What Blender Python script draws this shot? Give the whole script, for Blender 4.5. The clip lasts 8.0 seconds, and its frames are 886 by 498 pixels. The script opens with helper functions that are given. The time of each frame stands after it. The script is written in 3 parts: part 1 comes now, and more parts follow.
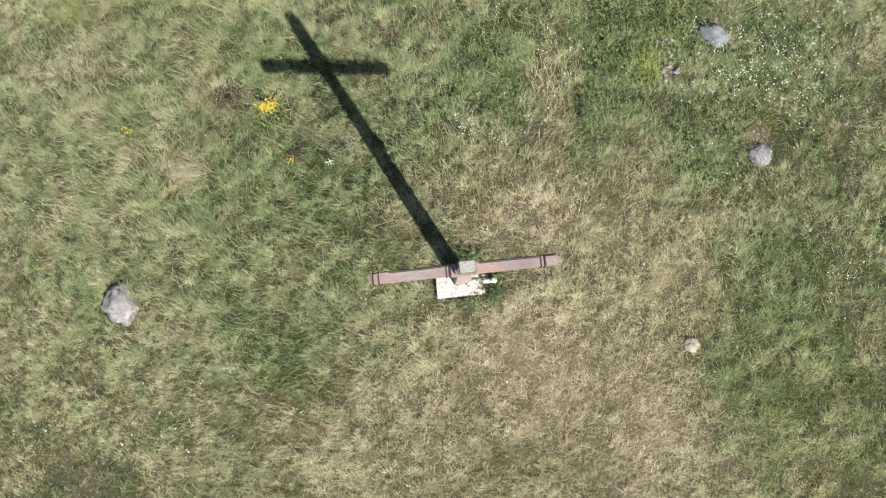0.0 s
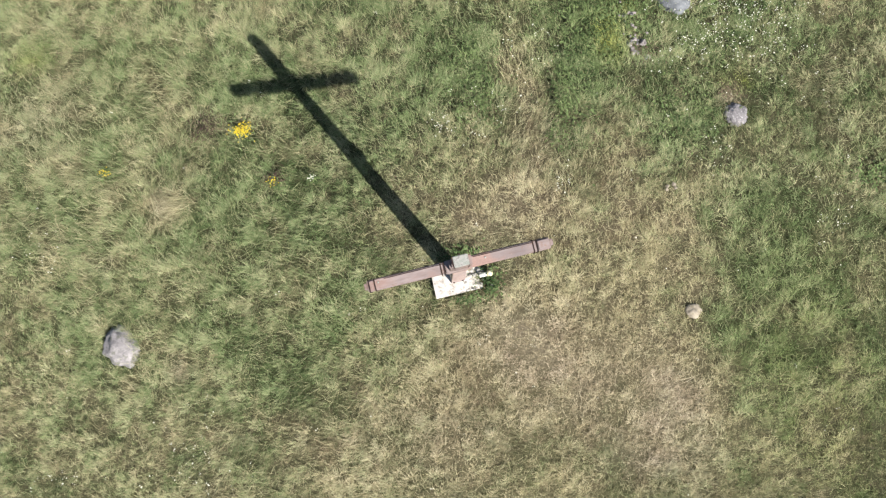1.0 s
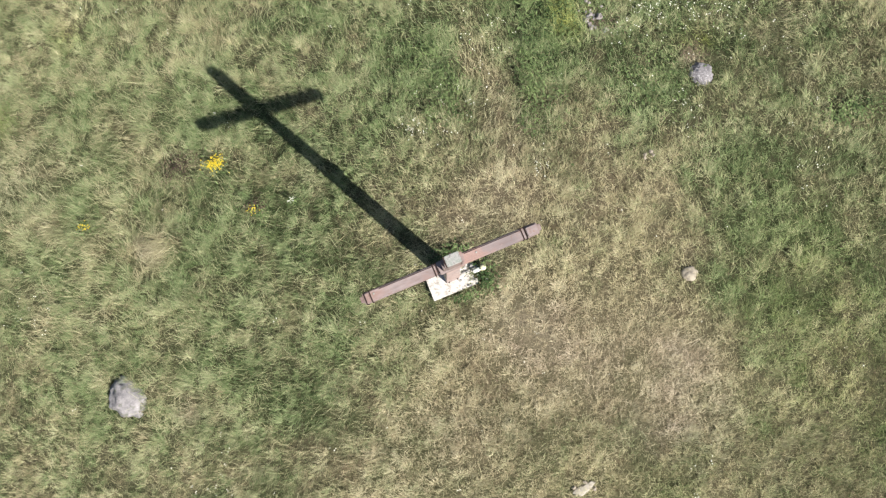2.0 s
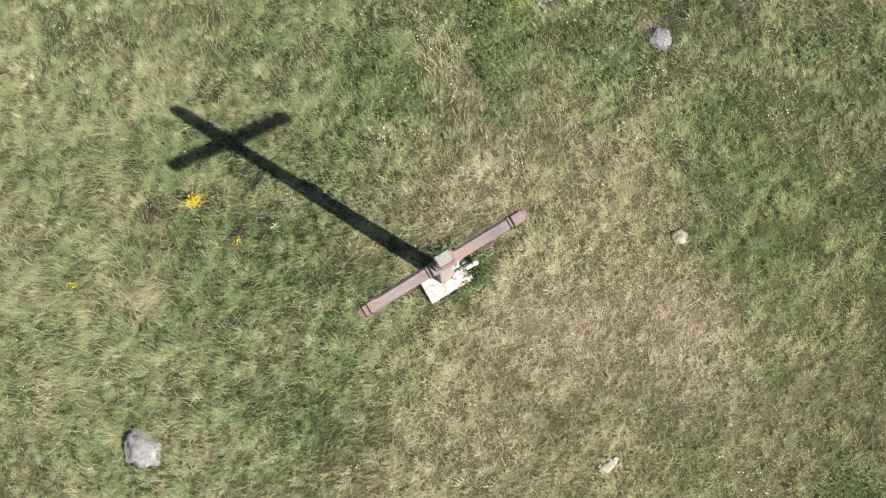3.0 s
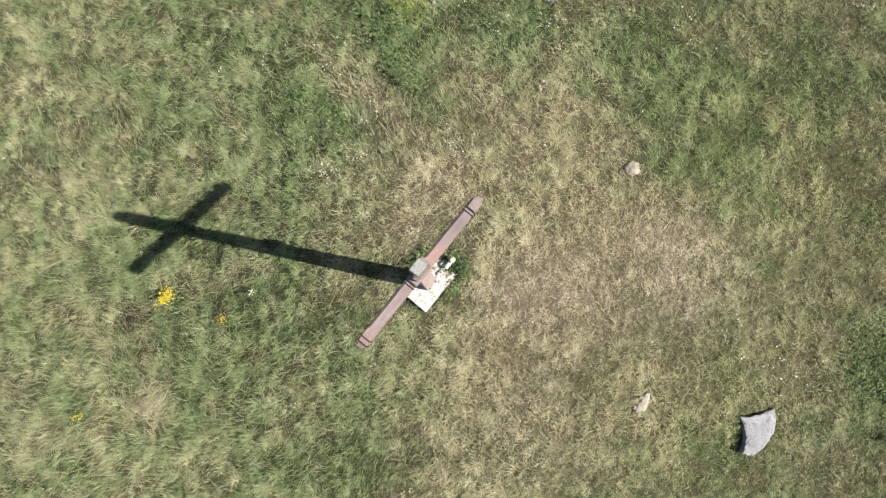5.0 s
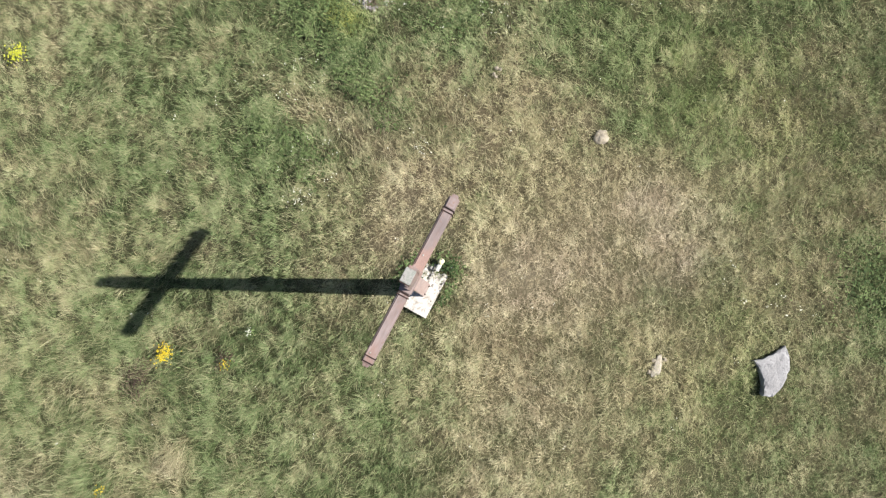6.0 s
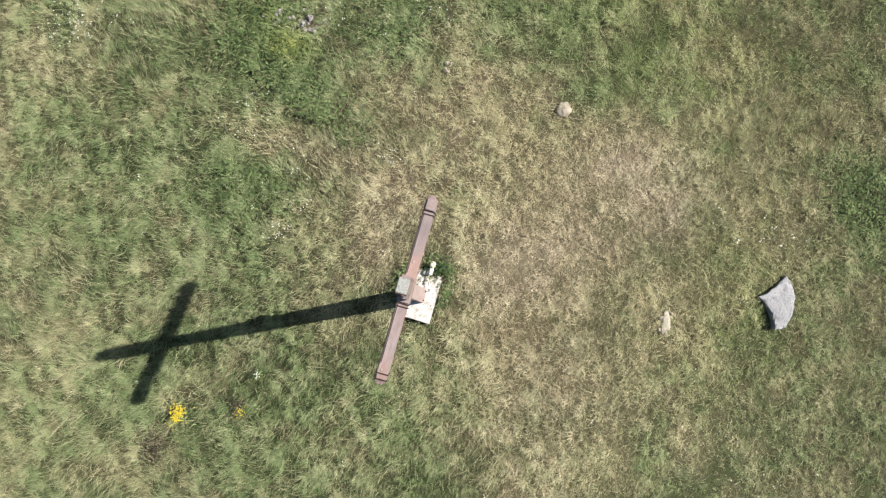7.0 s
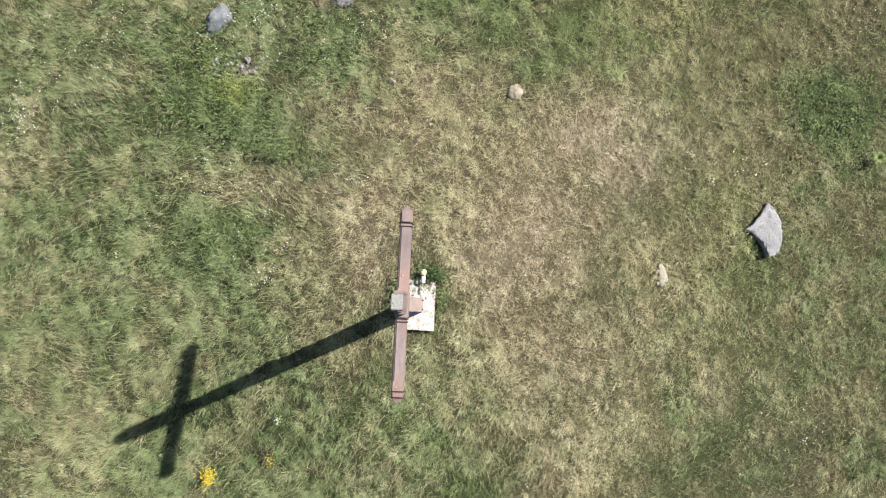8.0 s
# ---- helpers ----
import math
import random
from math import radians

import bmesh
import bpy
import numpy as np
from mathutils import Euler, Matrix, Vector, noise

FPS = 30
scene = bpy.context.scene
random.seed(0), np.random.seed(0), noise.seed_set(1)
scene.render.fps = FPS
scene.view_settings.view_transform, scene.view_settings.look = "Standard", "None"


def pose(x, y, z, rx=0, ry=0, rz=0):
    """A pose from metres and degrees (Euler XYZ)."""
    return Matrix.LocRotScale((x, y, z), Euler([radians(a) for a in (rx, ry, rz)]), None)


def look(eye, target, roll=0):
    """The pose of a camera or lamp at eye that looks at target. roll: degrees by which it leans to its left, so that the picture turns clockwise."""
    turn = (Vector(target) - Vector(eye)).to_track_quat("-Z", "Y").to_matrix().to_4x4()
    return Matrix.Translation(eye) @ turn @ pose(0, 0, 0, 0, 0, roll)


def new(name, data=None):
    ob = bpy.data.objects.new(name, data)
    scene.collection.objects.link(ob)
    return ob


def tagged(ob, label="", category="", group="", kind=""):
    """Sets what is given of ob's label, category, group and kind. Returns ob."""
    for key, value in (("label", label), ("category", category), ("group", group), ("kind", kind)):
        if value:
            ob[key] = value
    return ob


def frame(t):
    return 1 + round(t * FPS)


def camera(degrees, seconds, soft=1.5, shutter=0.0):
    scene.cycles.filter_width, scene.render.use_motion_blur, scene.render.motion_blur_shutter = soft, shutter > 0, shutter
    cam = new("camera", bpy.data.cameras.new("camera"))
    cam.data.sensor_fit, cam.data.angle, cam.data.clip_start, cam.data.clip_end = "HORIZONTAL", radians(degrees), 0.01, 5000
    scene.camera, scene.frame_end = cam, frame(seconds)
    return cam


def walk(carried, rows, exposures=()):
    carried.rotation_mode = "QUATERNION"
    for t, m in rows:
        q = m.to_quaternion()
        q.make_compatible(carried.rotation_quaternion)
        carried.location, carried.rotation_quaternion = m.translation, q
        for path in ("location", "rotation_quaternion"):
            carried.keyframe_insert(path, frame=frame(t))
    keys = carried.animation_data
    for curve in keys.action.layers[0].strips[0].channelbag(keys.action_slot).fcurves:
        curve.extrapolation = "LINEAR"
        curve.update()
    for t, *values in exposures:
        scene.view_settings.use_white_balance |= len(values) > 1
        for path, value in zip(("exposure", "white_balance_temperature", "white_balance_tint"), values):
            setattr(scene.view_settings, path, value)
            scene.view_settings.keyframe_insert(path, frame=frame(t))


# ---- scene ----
# ---------------------------------------------------------------- camera
cam = camera(64.0, 8.0, soft=1.2)
# seconds, eye x y z, tilt ahead of straight down, lean, heading
ROWS = [
    (0.0, -0.106, -0.435, 11.392, 4.53, 0.91, -0.12),
    (0.5, -0.102, -0.465, 11.394, 4.58, 0.90, -3.82),
    (1.0, -0.103, -0.487, 11.384, 4.62, 0.92, -7.71),
    (1.5, -0.105, -0.490, 11.363, 4.60, 0.87, -12.09),
    (3.0, -0.103, -0.517, 11.343, 4.67, 0.77, -25.44),
    (3.5, -0.105, -0.535, 11.375, 4.74, 0.75, -30.23),
    (4.0, -0.092, -0.535, 11.420, 4.69, 0.61, -35.26),
    (4.5, -0.068, -0.548, 11.456, 4.72, 0.60, -40.11),
    (6.0, -0.004, -0.571, 11.378, 4.73, 0.62, -56.14),
    (6.5, -0.003, -0.573, 11.339, 4.72, 0.67, -62.19),
    (7.0, -0.004, -0.570, 11.312, 4.76, 0.69, -68.11),
    (7.5, 0.021, -0.590, 11.300, 4.76, 0.84, -74.44),
    (8.0, 0.046, -0.620, 11.332, 4.74, 0.99, -81.40),
]
EXPOSURE = 1.35
walk(cam, [(t, pose(x, y, z, 0, 0, head) @ pose(0, 0, 0, tilt) @ pose(0, 0, 0, 0, lean)) for t, x, y, z, tilt, lean, head in ROWS],
     exposures=[(0.0, EXPOSURE), (8.0, EXPOSURE)])

# ---------------------------------------------------------------- daylight
TO_SUN = Vector((0.533, -0.841, 1.0)).normalized()
world = bpy.data.worlds.new("sky")
scene.world = world
world.use_nodes = True
sky = world.node_tree.nodes.new("ShaderNodeTexSky")
sky.sky_type, sky.sun_disc = "NISHITA", False
sky.sun_elevation = math.asin(TO_SUN.z)
sky.sun_rotation = math.atan2(TO_SUN.x, TO_SUN.y)
world.node_tree.links.new(sky.outputs["Color"], world.node_tree.nodes["Background"].inputs["Color"])
world.node_tree.nodes["Background"].inputs["Strength"].default_value = 0.052
sun_data = bpy.data.lights.new("sun", "SUN")
sun_data.energy, sun_data.angle, sun_data.color = 5.0, radians(0.55), (1.0, 0.95, 0.87)
sun = new("sun", sun_data)
sun.matrix_world = look(TO_SUN * 40, (0, 0, 0))


# ---------------------------------------------------------------- shader helpers
class Nodes:
    """A material's node tree, with short ways to add and join nodes."""

    def __init__(self, name):
        self.mat = bpy.data.materials.new(name)
        self.mat.use_nodes = True
        self.tree = self.mat.node_tree
        self.bsdf = self.tree.nodes["Principled BSDF"]
        self.out = self.tree.nodes["Material Output"]

    def add(self, kind, **values):
        node = self.tree.nodes.new(kind)
        for key, value in values.items():
            node.inputs[key].default_value = value
        return node

    def join(self, a, b):
        self.tree.links.new(a, b)

    def noise(self, scale, detail=4.0, rough=0.6, vector=None):
        node = self.add("ShaderNodeTexNoise", Scale=scale, Detail=detail, Roughness=rough)
        if vector is None:
            vector = self.add("ShaderNodeTexCoord").outputs["Object"]
        self.join(vector, node.inputs["Vector"])
        return node.outputs["Fac"]

    def ramp(self, fac, *stops):
        node = self.add("ShaderNodeValToRGB")
        while len(node.color_ramp.elements) < len(stops):
            node.color_ramp.elements.new(0.5)
        for element, (place, colour) in zip(node.color_ramp.elements, stops):
            element.position, element.color = place, (*colour, 1)
        self.join(fac, node.inputs["Fac"])
        return node.outputs["Color"]

    def mix(self, fac, a, b, blend="MIX"):
        node = self.add("ShaderNodeMix")
        node.data_type, node.blend_type = "RGBA", blend
        for value, socket in ((fac, node.inputs[0]), (a, node.inputs[6]), (b, node.inputs[7])):
            if isinstance(value, (int, float)):
                socket.default_value = value
            elif isinstance(value, tuple):
                socket.default_value = (*value, 1)
            else:
                self.join(value, socket)
        return node.outputs[2]

    def attribute(self, name):
        node = self.add("ShaderNodeAttribute")
        node.attribute_name = name
        return node.outputs["Fac"]

    def bump(self, height, strength=0.4, distance=0.02):
        node = self.add("ShaderNodeBump", Strength=strength, Distance=distance)
        self.join(height, node.inputs["Height"])
        self.join(node.outputs["Normal"], self.bsdf.inputs["Normal"])

    def finish(self, colour, rough=0.9, spec=0.3):
        if isinstance(colour, tuple):
            self.bsdf.inputs["Base Color"].default_value = (*colour, 1)
        else:
            self.join(colour, self.bsdf.inputs["Base Color"])
        self.bsdf.inputs["Roughness"].default_value = rough
        self.bsdf.inputs["Specular IOR Level"].default_value = spec
        return self.mat


def leaf_surface(n, colour, through_light=0.3):
    """Thin leaf: some of the light goes through."""
    n.finish(colour, 0.75, 0.18)
    lucent = n.add("ShaderNodeBsdfTranslucent")
    n.join(colour, lucent.inputs["Color"])
    mixed = n.add("ShaderNodeMixShader", Fac=through_light)
    n.join(n.bsdf.outputs["BSDF"], mixed.inputs[1])
    n.join(lucent.outputs["BSDF"], mixed.inputs[2])
    n.join(mixed.outputs["Shader"], n.out.inputs["Surface"])
    return n.mat


# ---------------------------------------------------------------- materials
def make_grass():
    n = Nodes("meadow_grass")
    tone, dry = n.attribute("tone"), n.attribute("dry")
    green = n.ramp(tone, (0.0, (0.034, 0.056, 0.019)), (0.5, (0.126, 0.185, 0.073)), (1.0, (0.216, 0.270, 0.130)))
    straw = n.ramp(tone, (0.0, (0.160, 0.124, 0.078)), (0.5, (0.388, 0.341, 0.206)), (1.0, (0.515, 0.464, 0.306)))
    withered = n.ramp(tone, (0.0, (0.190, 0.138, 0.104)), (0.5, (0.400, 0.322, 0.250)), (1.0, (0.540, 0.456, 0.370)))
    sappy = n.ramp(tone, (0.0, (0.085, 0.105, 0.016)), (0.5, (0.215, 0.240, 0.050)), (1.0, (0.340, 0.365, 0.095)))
    blade = n.mix(n.attribute("worn"), n.mix(dry, green, straw), withered)
    return leaf_surface(n, n.mix(n.attribute("sap"), blade, sappy), 0.16)


def make_soil():
    n = Nodes("turf_and_thatch")
    dry = n.attribute("dry")
    fine = n.noise(38.0, 6.0, 0.7)
    mid = n.noise(5.0, 5.0, 0.65)
    far = n.noise(0.12, 4.0, 0.6)
    green = n.ramp(fine, (0.32, (0.014, 0.020, 0.009)), (0.68, (0.060, 0.074, 0.032)))
    straw = n.ramp(fine, (0.32, (0.054, 0.044, 0.028)), (0.68, (0.200, 0.166, 0.110)))
    soil = n.mix(n.ramp(mid, (0.5, (0, 0, 0)), (0.8, (0.8, 0.8, 0.8))), n.mix(dry, green, straw), (0.100, 0.078, 0.055))
    worn = n.ramp(fine, (0.3, (0.270, 0.210, 0.165)), (0.7, (0.500, 0.400, 0.318)))
    soil = n.mix(n.attribute("worn"), soil, worn)
    n.bump(fine, 1.0, 0.08)
    return n.finish(n.mix(n.ramp(far, (0.35, (0, 0, 0)), (0.8, (0.5, 0.5, 0.5))), soil, (0.07, 0.085, 0.03)), 0.95, 0.1)


def make_painted_steel(name, fade, stretch, bare_primer=False):
    n = Nodes(name)
    lengthwise = n.add("ShaderNodeVectorMath")
    lengthwise.operation = "MULTIPLY"
    n.join(n.add("ShaderNodeTexCoord").outputs["Object"], lengthwise.inputs[0])
    lengthwise.inputs[1].default_value = stretch
    streaks = n.noise(1.0, 6.0, 0.65, lengthwise.outputs[0])
    big, fine = n.noise(2.6, 5.0, 0.6), n.noise(60.0, 5.0, 0.7)
    paint = n.ramp(big, (0.32, (0.130 * fade, 0.106 * fade, 0.106 * fade)), (0.5, (0.168 * fade, 0.130 * fade, 0.124 * fade)), (0.66, (0.185 * fade, 0.124 * fade, 0.110 * fade)))
    chips = n.ramp(n.noise(34.0, 3.0, 0.5), (0.70, (0, 0, 0)), (0.74, (0.7, 0.7, 0.7)))
    paint = n.mix(chips, paint, (0.28, 0.22, 0.19))
    paint = n.mix(n.ramp(streaks, (0.50, (0, 0, 0)), (0.66, (0.5, 0.5, 0.5))), paint, (0.255 * fade, 0.215 * fade, 0.210 * fade))
    paint = n.mix(n.ramp(streaks, (0.30, (0.6, 0.6, 0.6)), (0.44, (0, 0, 0))), paint, (0.110, 0.062, 0.048))
    rust = n.ramp(fine, (0.35, (0.105, 0.055, 0.038)), (0.7, (0.210, 0.115, 0.080)))
    worn = n.ramp(n.noise(11.0, 6.0, 0.75), (0.56, (0, 0, 0)), (0.68, (0.8, 0.8, 0.8)))
    n.bump(fine, 0.25, 0.004)
    colour = n.mix(worn, paint, rust)
    if not bare_primer:
        return n.finish(colour, 0.55, 0.4)
    # a stretch where the top coat has weathered down to the red primer
    place = n.add("ShaderNodeSeparateXYZ")
    n.join(n.add("ShaderNodeTexCoord").outputs["Object"], place.inputs[0])
    edge = n.add("ShaderNodeMath")
    edge.operation = "ADD"
    n.join(place.outputs["X"], edge.inputs[0])
    n.join(n.noise(7.0, 5.0, 0.7), edge.inputs[1])
    bared = n.ramp(edge.outputs[0], (0.58, (0, 0, 0)), (0.68, (0.6, 0.6, 0.6)), (0.86, (0.5, 0.5, 0.5)), (1.02, (0, 0, 0)))
    primer = n.ramp(fine, (0.3, (0.195, 0.108, 0.086)), (0.7, (0.300, 0.182, 0.148)))
    return n.finish(n.mix(bared, colour, primer), 0.55, 0.4)


def make_zinc():
    n = Nodes("weathered_zinc")
    colour = n.ramp(n.noise(15.0, 5.0, 0.7), (0.35, (0.09, 0.085, 0.08)), (0.45, (0.27, 0.265, 0.25)), (0.58, (0.17, 0.185, 0.165)), (0.70, (0.40, 0.39, 0.37)))
    n.bsdf.inputs["Metallic"].default_value = 0.3
    n.bump(n.noise(40.0), 0.3, 0.004)
    return n.finish(colour, 0.6, 0.4)


def make_limewash():
    n = Nodes("limewashed_concrete")
    wear = n.ramp(n.noise(15.0, 8.0, 0.8), (0.47, (0, 0, 0)), (0.60, (1, 1, 1)))
    white = n.ramp(n.noise(3.0, 5.0), (0.3, (0.38, 0.36, 0.335)), (0.7, (0.47, 0.455, 0.43)))
    grit = n.noise(70.0, 6.0, 0.8)
    bare = n.ramp(grit, (0.3, (0.17, 0.15, 0.13)), (0.7, (0.30, 0.27, 0.24)))
    n.bump(grit, 0.4, 0.01)
    return n.finish(n.mix(wear, white, bare), 0.9, 0.2)


def make_stone(name, dark, light, lichen, blotch=16.0):
    n = Nodes(name)
    grain = n.noise(45.0, 8.0, 0.75)
    broad = n.noise(5.0, 5.0, 0.6)
    spots = n.ramp(n.noise(blotch, 6.0, 0.7), (0.52, (0, 0, 0)), (0.64, (0.85, 0.85, 0.85)))
    colour = n.mix(0.5, n.ramp(grain, (0.3, dark), (0.7, light)), n.ramp(broad, (0.3, dark), (0.7, light)))
    n.bump(grain, 0.6, 0.02)
    return n.finish(n.mix(spots, colour, lichen), 0.9, 0.25)


def make_leaf(name, low, high):
    n = Nodes(name)
    return leaf_surface(n, n.ramp(n.attribute("tone"), (0.0, low), (1.0, high)), 0.3)


GRASS, SOIL = make_grass(), make_soil()
STEEL = make_painted_steel("red_brown_painted_steel", 1.0, (2.2, 15.0, 15.0), True)
FADED = make_painted_steel("faded_painted_steel", 1.75, (15.0, 15.0, 2.2))
ZINC, LIME = make_zinc(), make_limewash()
SLAB = make_stone("stained_granite", (0.098, 0.095, 0.098), (0.300, 0.300, 0.310), (0.120, 0.118, 0.124), 9.0)
BLUEGREY = make_stone("blue_grey_granite", (0.075, 0.083, 0.093), (0.165, 0.175, 0.19), (0.22, 0.225, 0.23))
BLEACHED = make_stone("bleached_mauve_stone", (0.15, 0.13, 0.125), (0.31, 0.28, 0.275), (0.36, 0.34, 0.33), 30.0)
PINKISH = make_stone("mauve_granite", (0.060, 0.056, 0.060), (0.220, 0.208, 0.216), (0.33, 0.325, 0.33), 24.0)
WEATHERED = make_stone("weathered_mauve_granite", (0.060, 0.056, 0.056), (0.320, 0.305, 0.312), (0.105, 0.105, 0.085), 7.0)
CHALKY = make_stone("chalky_limestone", (0.21, 0.19, 0.155), (0.40, 0.37, 0.32), (0.20, 0.175, 0.13))
PALE = make_stone("pale_limestone", (0.18, 0.155, 0.118), (0.310, 0.275, 0.220), (0.15, 0.13, 0.09))
WHITE_PETAL = make_leaf("white_petals", (0.46, 0.47, 0.40), (0.68, 0.68, 0.60))
YELLOW_PETAL = make_leaf("yellow_petals", (0.46, 0.34, 0.02), (0.70, 0.58, 0.05))
LEMON_PETAL = make_leaf("lemon_petals", (0.34, 0.36, 0.03), (0.56, 0.58, 0.08))
WEED = make_leaf("weed_leaves", (0.036, 0.064, 0.022), (0.172, 0.230, 0.092))
FRESH = make_leaf("fresh_weed_leaves", (0.030, 0.056, 0.018), (0.145, 0.205, 0.080))
DRIED = make_leaf("dried_weed_leaves", (0.050, 0.036, 0.028), (0.190, 0.135, 0.100))
BUTTER = make_leaf("pale_green_leaves", (0.16, 0.22, 0.075), (0.28, 0.34, 0.14))


# ---------------------------------------------------------------- the lie of the land
def lattice(x, y, seed):
    """A fixed random number for each whole x, y."""
    h = (x.astype(np.int64) * 374761393 + y.astype(np.int64) * 668265263 + seed * 974634777) & 0x7FFFFFFF
    h = ((h ^ (h >> 13)) * 1274126177) & 0x7FFFFFFF
    return ((h ^ (h >> 16)) & 0xFFFF) / 65535.0


def soft_noise(x, y, size, seed):
    """Smooth noise from 0 to 1 with features of that size in metres."""
    x, y = np.asarray(x, float) / size, np.asarray(y, float) / size
    i, j = np.floor(x), np.floor(y)
    u, v = x - i, y - j
    u, v = u * u * (3 - 2 * u), v * v * (3 - 2 * v)
    low = lattice(i, j, seed) * (1 - u) + lattice(i + 1, j, seed) * u
    high = lattice(i, j + 1, seed) * (1 - u) + lattice(i + 1, j + 1, seed) * u
    return low * (1 - v) + high * v


def layered(x, y, size, seed):
    return 0.55 * soft_noise(x, y, size, seed) + 0.3 * soft_noise(x, y, size * 0.47, seed + 1) + 0.15 * soft_noise(x, y, size * 0.21, seed + 2)


def ground_z(x, y):
    """A low mound with the cross on top, on a slope that levels out far off."""
    x, y = np.asarray(x, float), np.asarray(y, float)
    r2 = x * x + y * y
    far = np.clip((np.sqrt(r2) - 12.0) / 40.0, 0, 1)
    slope = (0.107 * x - 0.005 * y) * (1 - far * far * (3 - 2 * far))
    return slope - 0.0513 * r2 / (1 + r2 / 49.0)


def spots(x, y, rows):
    total = np.zeros_like(np.asarray(x, float))
    for cx, cy, rx, ry, much in rows:
        total += much * np.exp(-((x - cx) / rx) ** 2 - ((y - cy) / ry) ** 2)
    return total


# centre x, y, reach in x and y, strength
PARCHED = [
    (1.0, -1.4, 1.5, 1.1, 0.62), (0.7, 1.1, 0.9, 0.7, 0.52), (3.0, -2.4, 1.1, 1.0, 0.45), (-5.3, 2.1, 0.9, 0.5, 0.40),
    (3.0, 0.2, 1.4, 1.4, 0.42), (-0.5, -3.0, 2.4, 1.0, 0.40), (1.45, 3.4, 0.30, 1.4, 0.40), (3.2, -5.2, 2.2, 1.3, 0.16), (1.1, -4.0, 0.7, 0.7, 0.25),
    (3.4, 5.4, 0.35, 0.7, 0.40), (3.0, 4.9, 0.22, 0.5, 0.35),
]
LUSH = [
    (0.4, 3.7, 0.8, 0.7, 0.60), (2.75, 3.9, 0.45, 1.6, 0.60), (4.1, 2.2, 0.7, 0.6, 0.40), (-3.2, -0.8, 1.4, 0.8, 0.30),
    (-2.8, 1.6, 1.6, 0.9, 0.30), (5.6, 0.2, 0.8, 1.2, 0.20), (6.4, -2.6, 1.5, 2.8, 0.08), (4.2, -6.8, 0.8, 0.7, 0.60),
    (-0.8, 2.8, 1.0, 0.8, 0.25), (5.0, 3.6, 2.0, 1.7, 0.34), (1.5, 5.8, 2.6, 2.2, 0.24), (-5.5, 3.5, 4.0, 3.5, 0.15), (7.2, 1.0, 1.6, 2.5, 0.14), (5.2, -5.5, 1.6, 1.6, 0.04), (-2.9, 4.0, 1.2, 1.0, 0.22),
]


LONG = [(-5.5, 3.0, 3.2, 3.5, 1.0), (-2.0, 5.5, 2.0, 2.0, 0.6)]
# worn or covered places: centre x, y, reach in x and y, strength
WORN = [
    (-0.03, -0.08, 0.25, 0.17, 2.0), (-6.46, -0.44, 0.13, 0.20, 1.6), (4.42, 4.30, 0.17, 0.10, 1.6), (5.0, 2.06, 0.11, 0.12, 1.0),
    (2.2, -5.72, 0.30, 0.24, 2.5), (5.05, 2.45, 0.18, 0.16, 0.30), (9.35, -1.2, 0.40, 0.25, 2.0), (3.6, 3.50, 0.14, 0.24, 0.7),
    (0.88, -1.0, 0.45, 0.24, 0.85), (3.2, -2.4, 0.30, 0.26, 0.95), (3.08, -2.85, 0.20, 0.22, 0.6), (1.2, -1.4, 0.35, 0.22, 0.6), (1.9, -1.9, 0.5, 0.2, 0.4),
    (1.15, -1.5, 0.6, 0.35, 0.30), (1.67, -2.3, 0.6, 0.3, 0.28), (3.16, -3.25, 0.25, 0.3, 0.45), (2.35, -3.15, 0.5, 0.4, 0.32), (0.7, 1.0, 0.5, 0.3, 0.25),
]


# pinkish withered grass and yellow-green sappy growth: centre x, y, reach in x and y, strength
WITHERED = [
    (0.85, -1.2, 0.9, 0.6, 0.8), (3.2, -2.5, 0.6, 0.7, 0.8), (1.9, -2.0, 1.0, 0.7, 0.5), (3.1, -3.3, 0.7, 0.7, 0.5), (0.75, 0.85, 0.7, 0.6, 0.3),
    (-7.9, 4.2, 1.2, 0.9, 0.35), (2.3, -3.3, 0.6, 0.6, 0.4), (-0.8, -2.6, 1.8, 0.9, 0.35), (1.7, 2.0, 0.5, 1.0, 0.25), (-5.15, 2.0, 0.32, 0.25, 0.5), (5.0, 2.4, 0.25, 0.2, 0.7), (-5.1, -1.05, 0.30, 0.25, 0.5),
]
SAPPY = [(3.15, 3.75, 0.32, 0.40, 0.7), (3.55, 4.45, 0.25, 0.35, 0.6), (5.2, 2.65, 0.30, 0.20, 0.6), (2.0, -5.0, 1.6, 1.2, 0.14), (5.8, -3.0, 1.5, 2.5, 0.18), (-7.95, 5.6, 0.45, 0.35, 0.32), (-5.9, 6.8, 0.35, 0.3, 0.32)]


def beyond_rim(x, y):
    """1 past the curved rim where the trodden, parched turf ends and taller green grass begins."""
    rim = 3.90 + 0.16 * np.sin(1.7 * y + 0.6) + 0.45 * (layered(x, y, 0.6, 25) - 0.5)
    return np.clip((x - rim) / 0.22, 0, 1) * np.clip((y + 3.4) / 0.8, 0, 1) * np.clip((1.3 - y) / 0.8, 0, 1) * np.clip((6.3 - x) / 1.2, 0, 1)


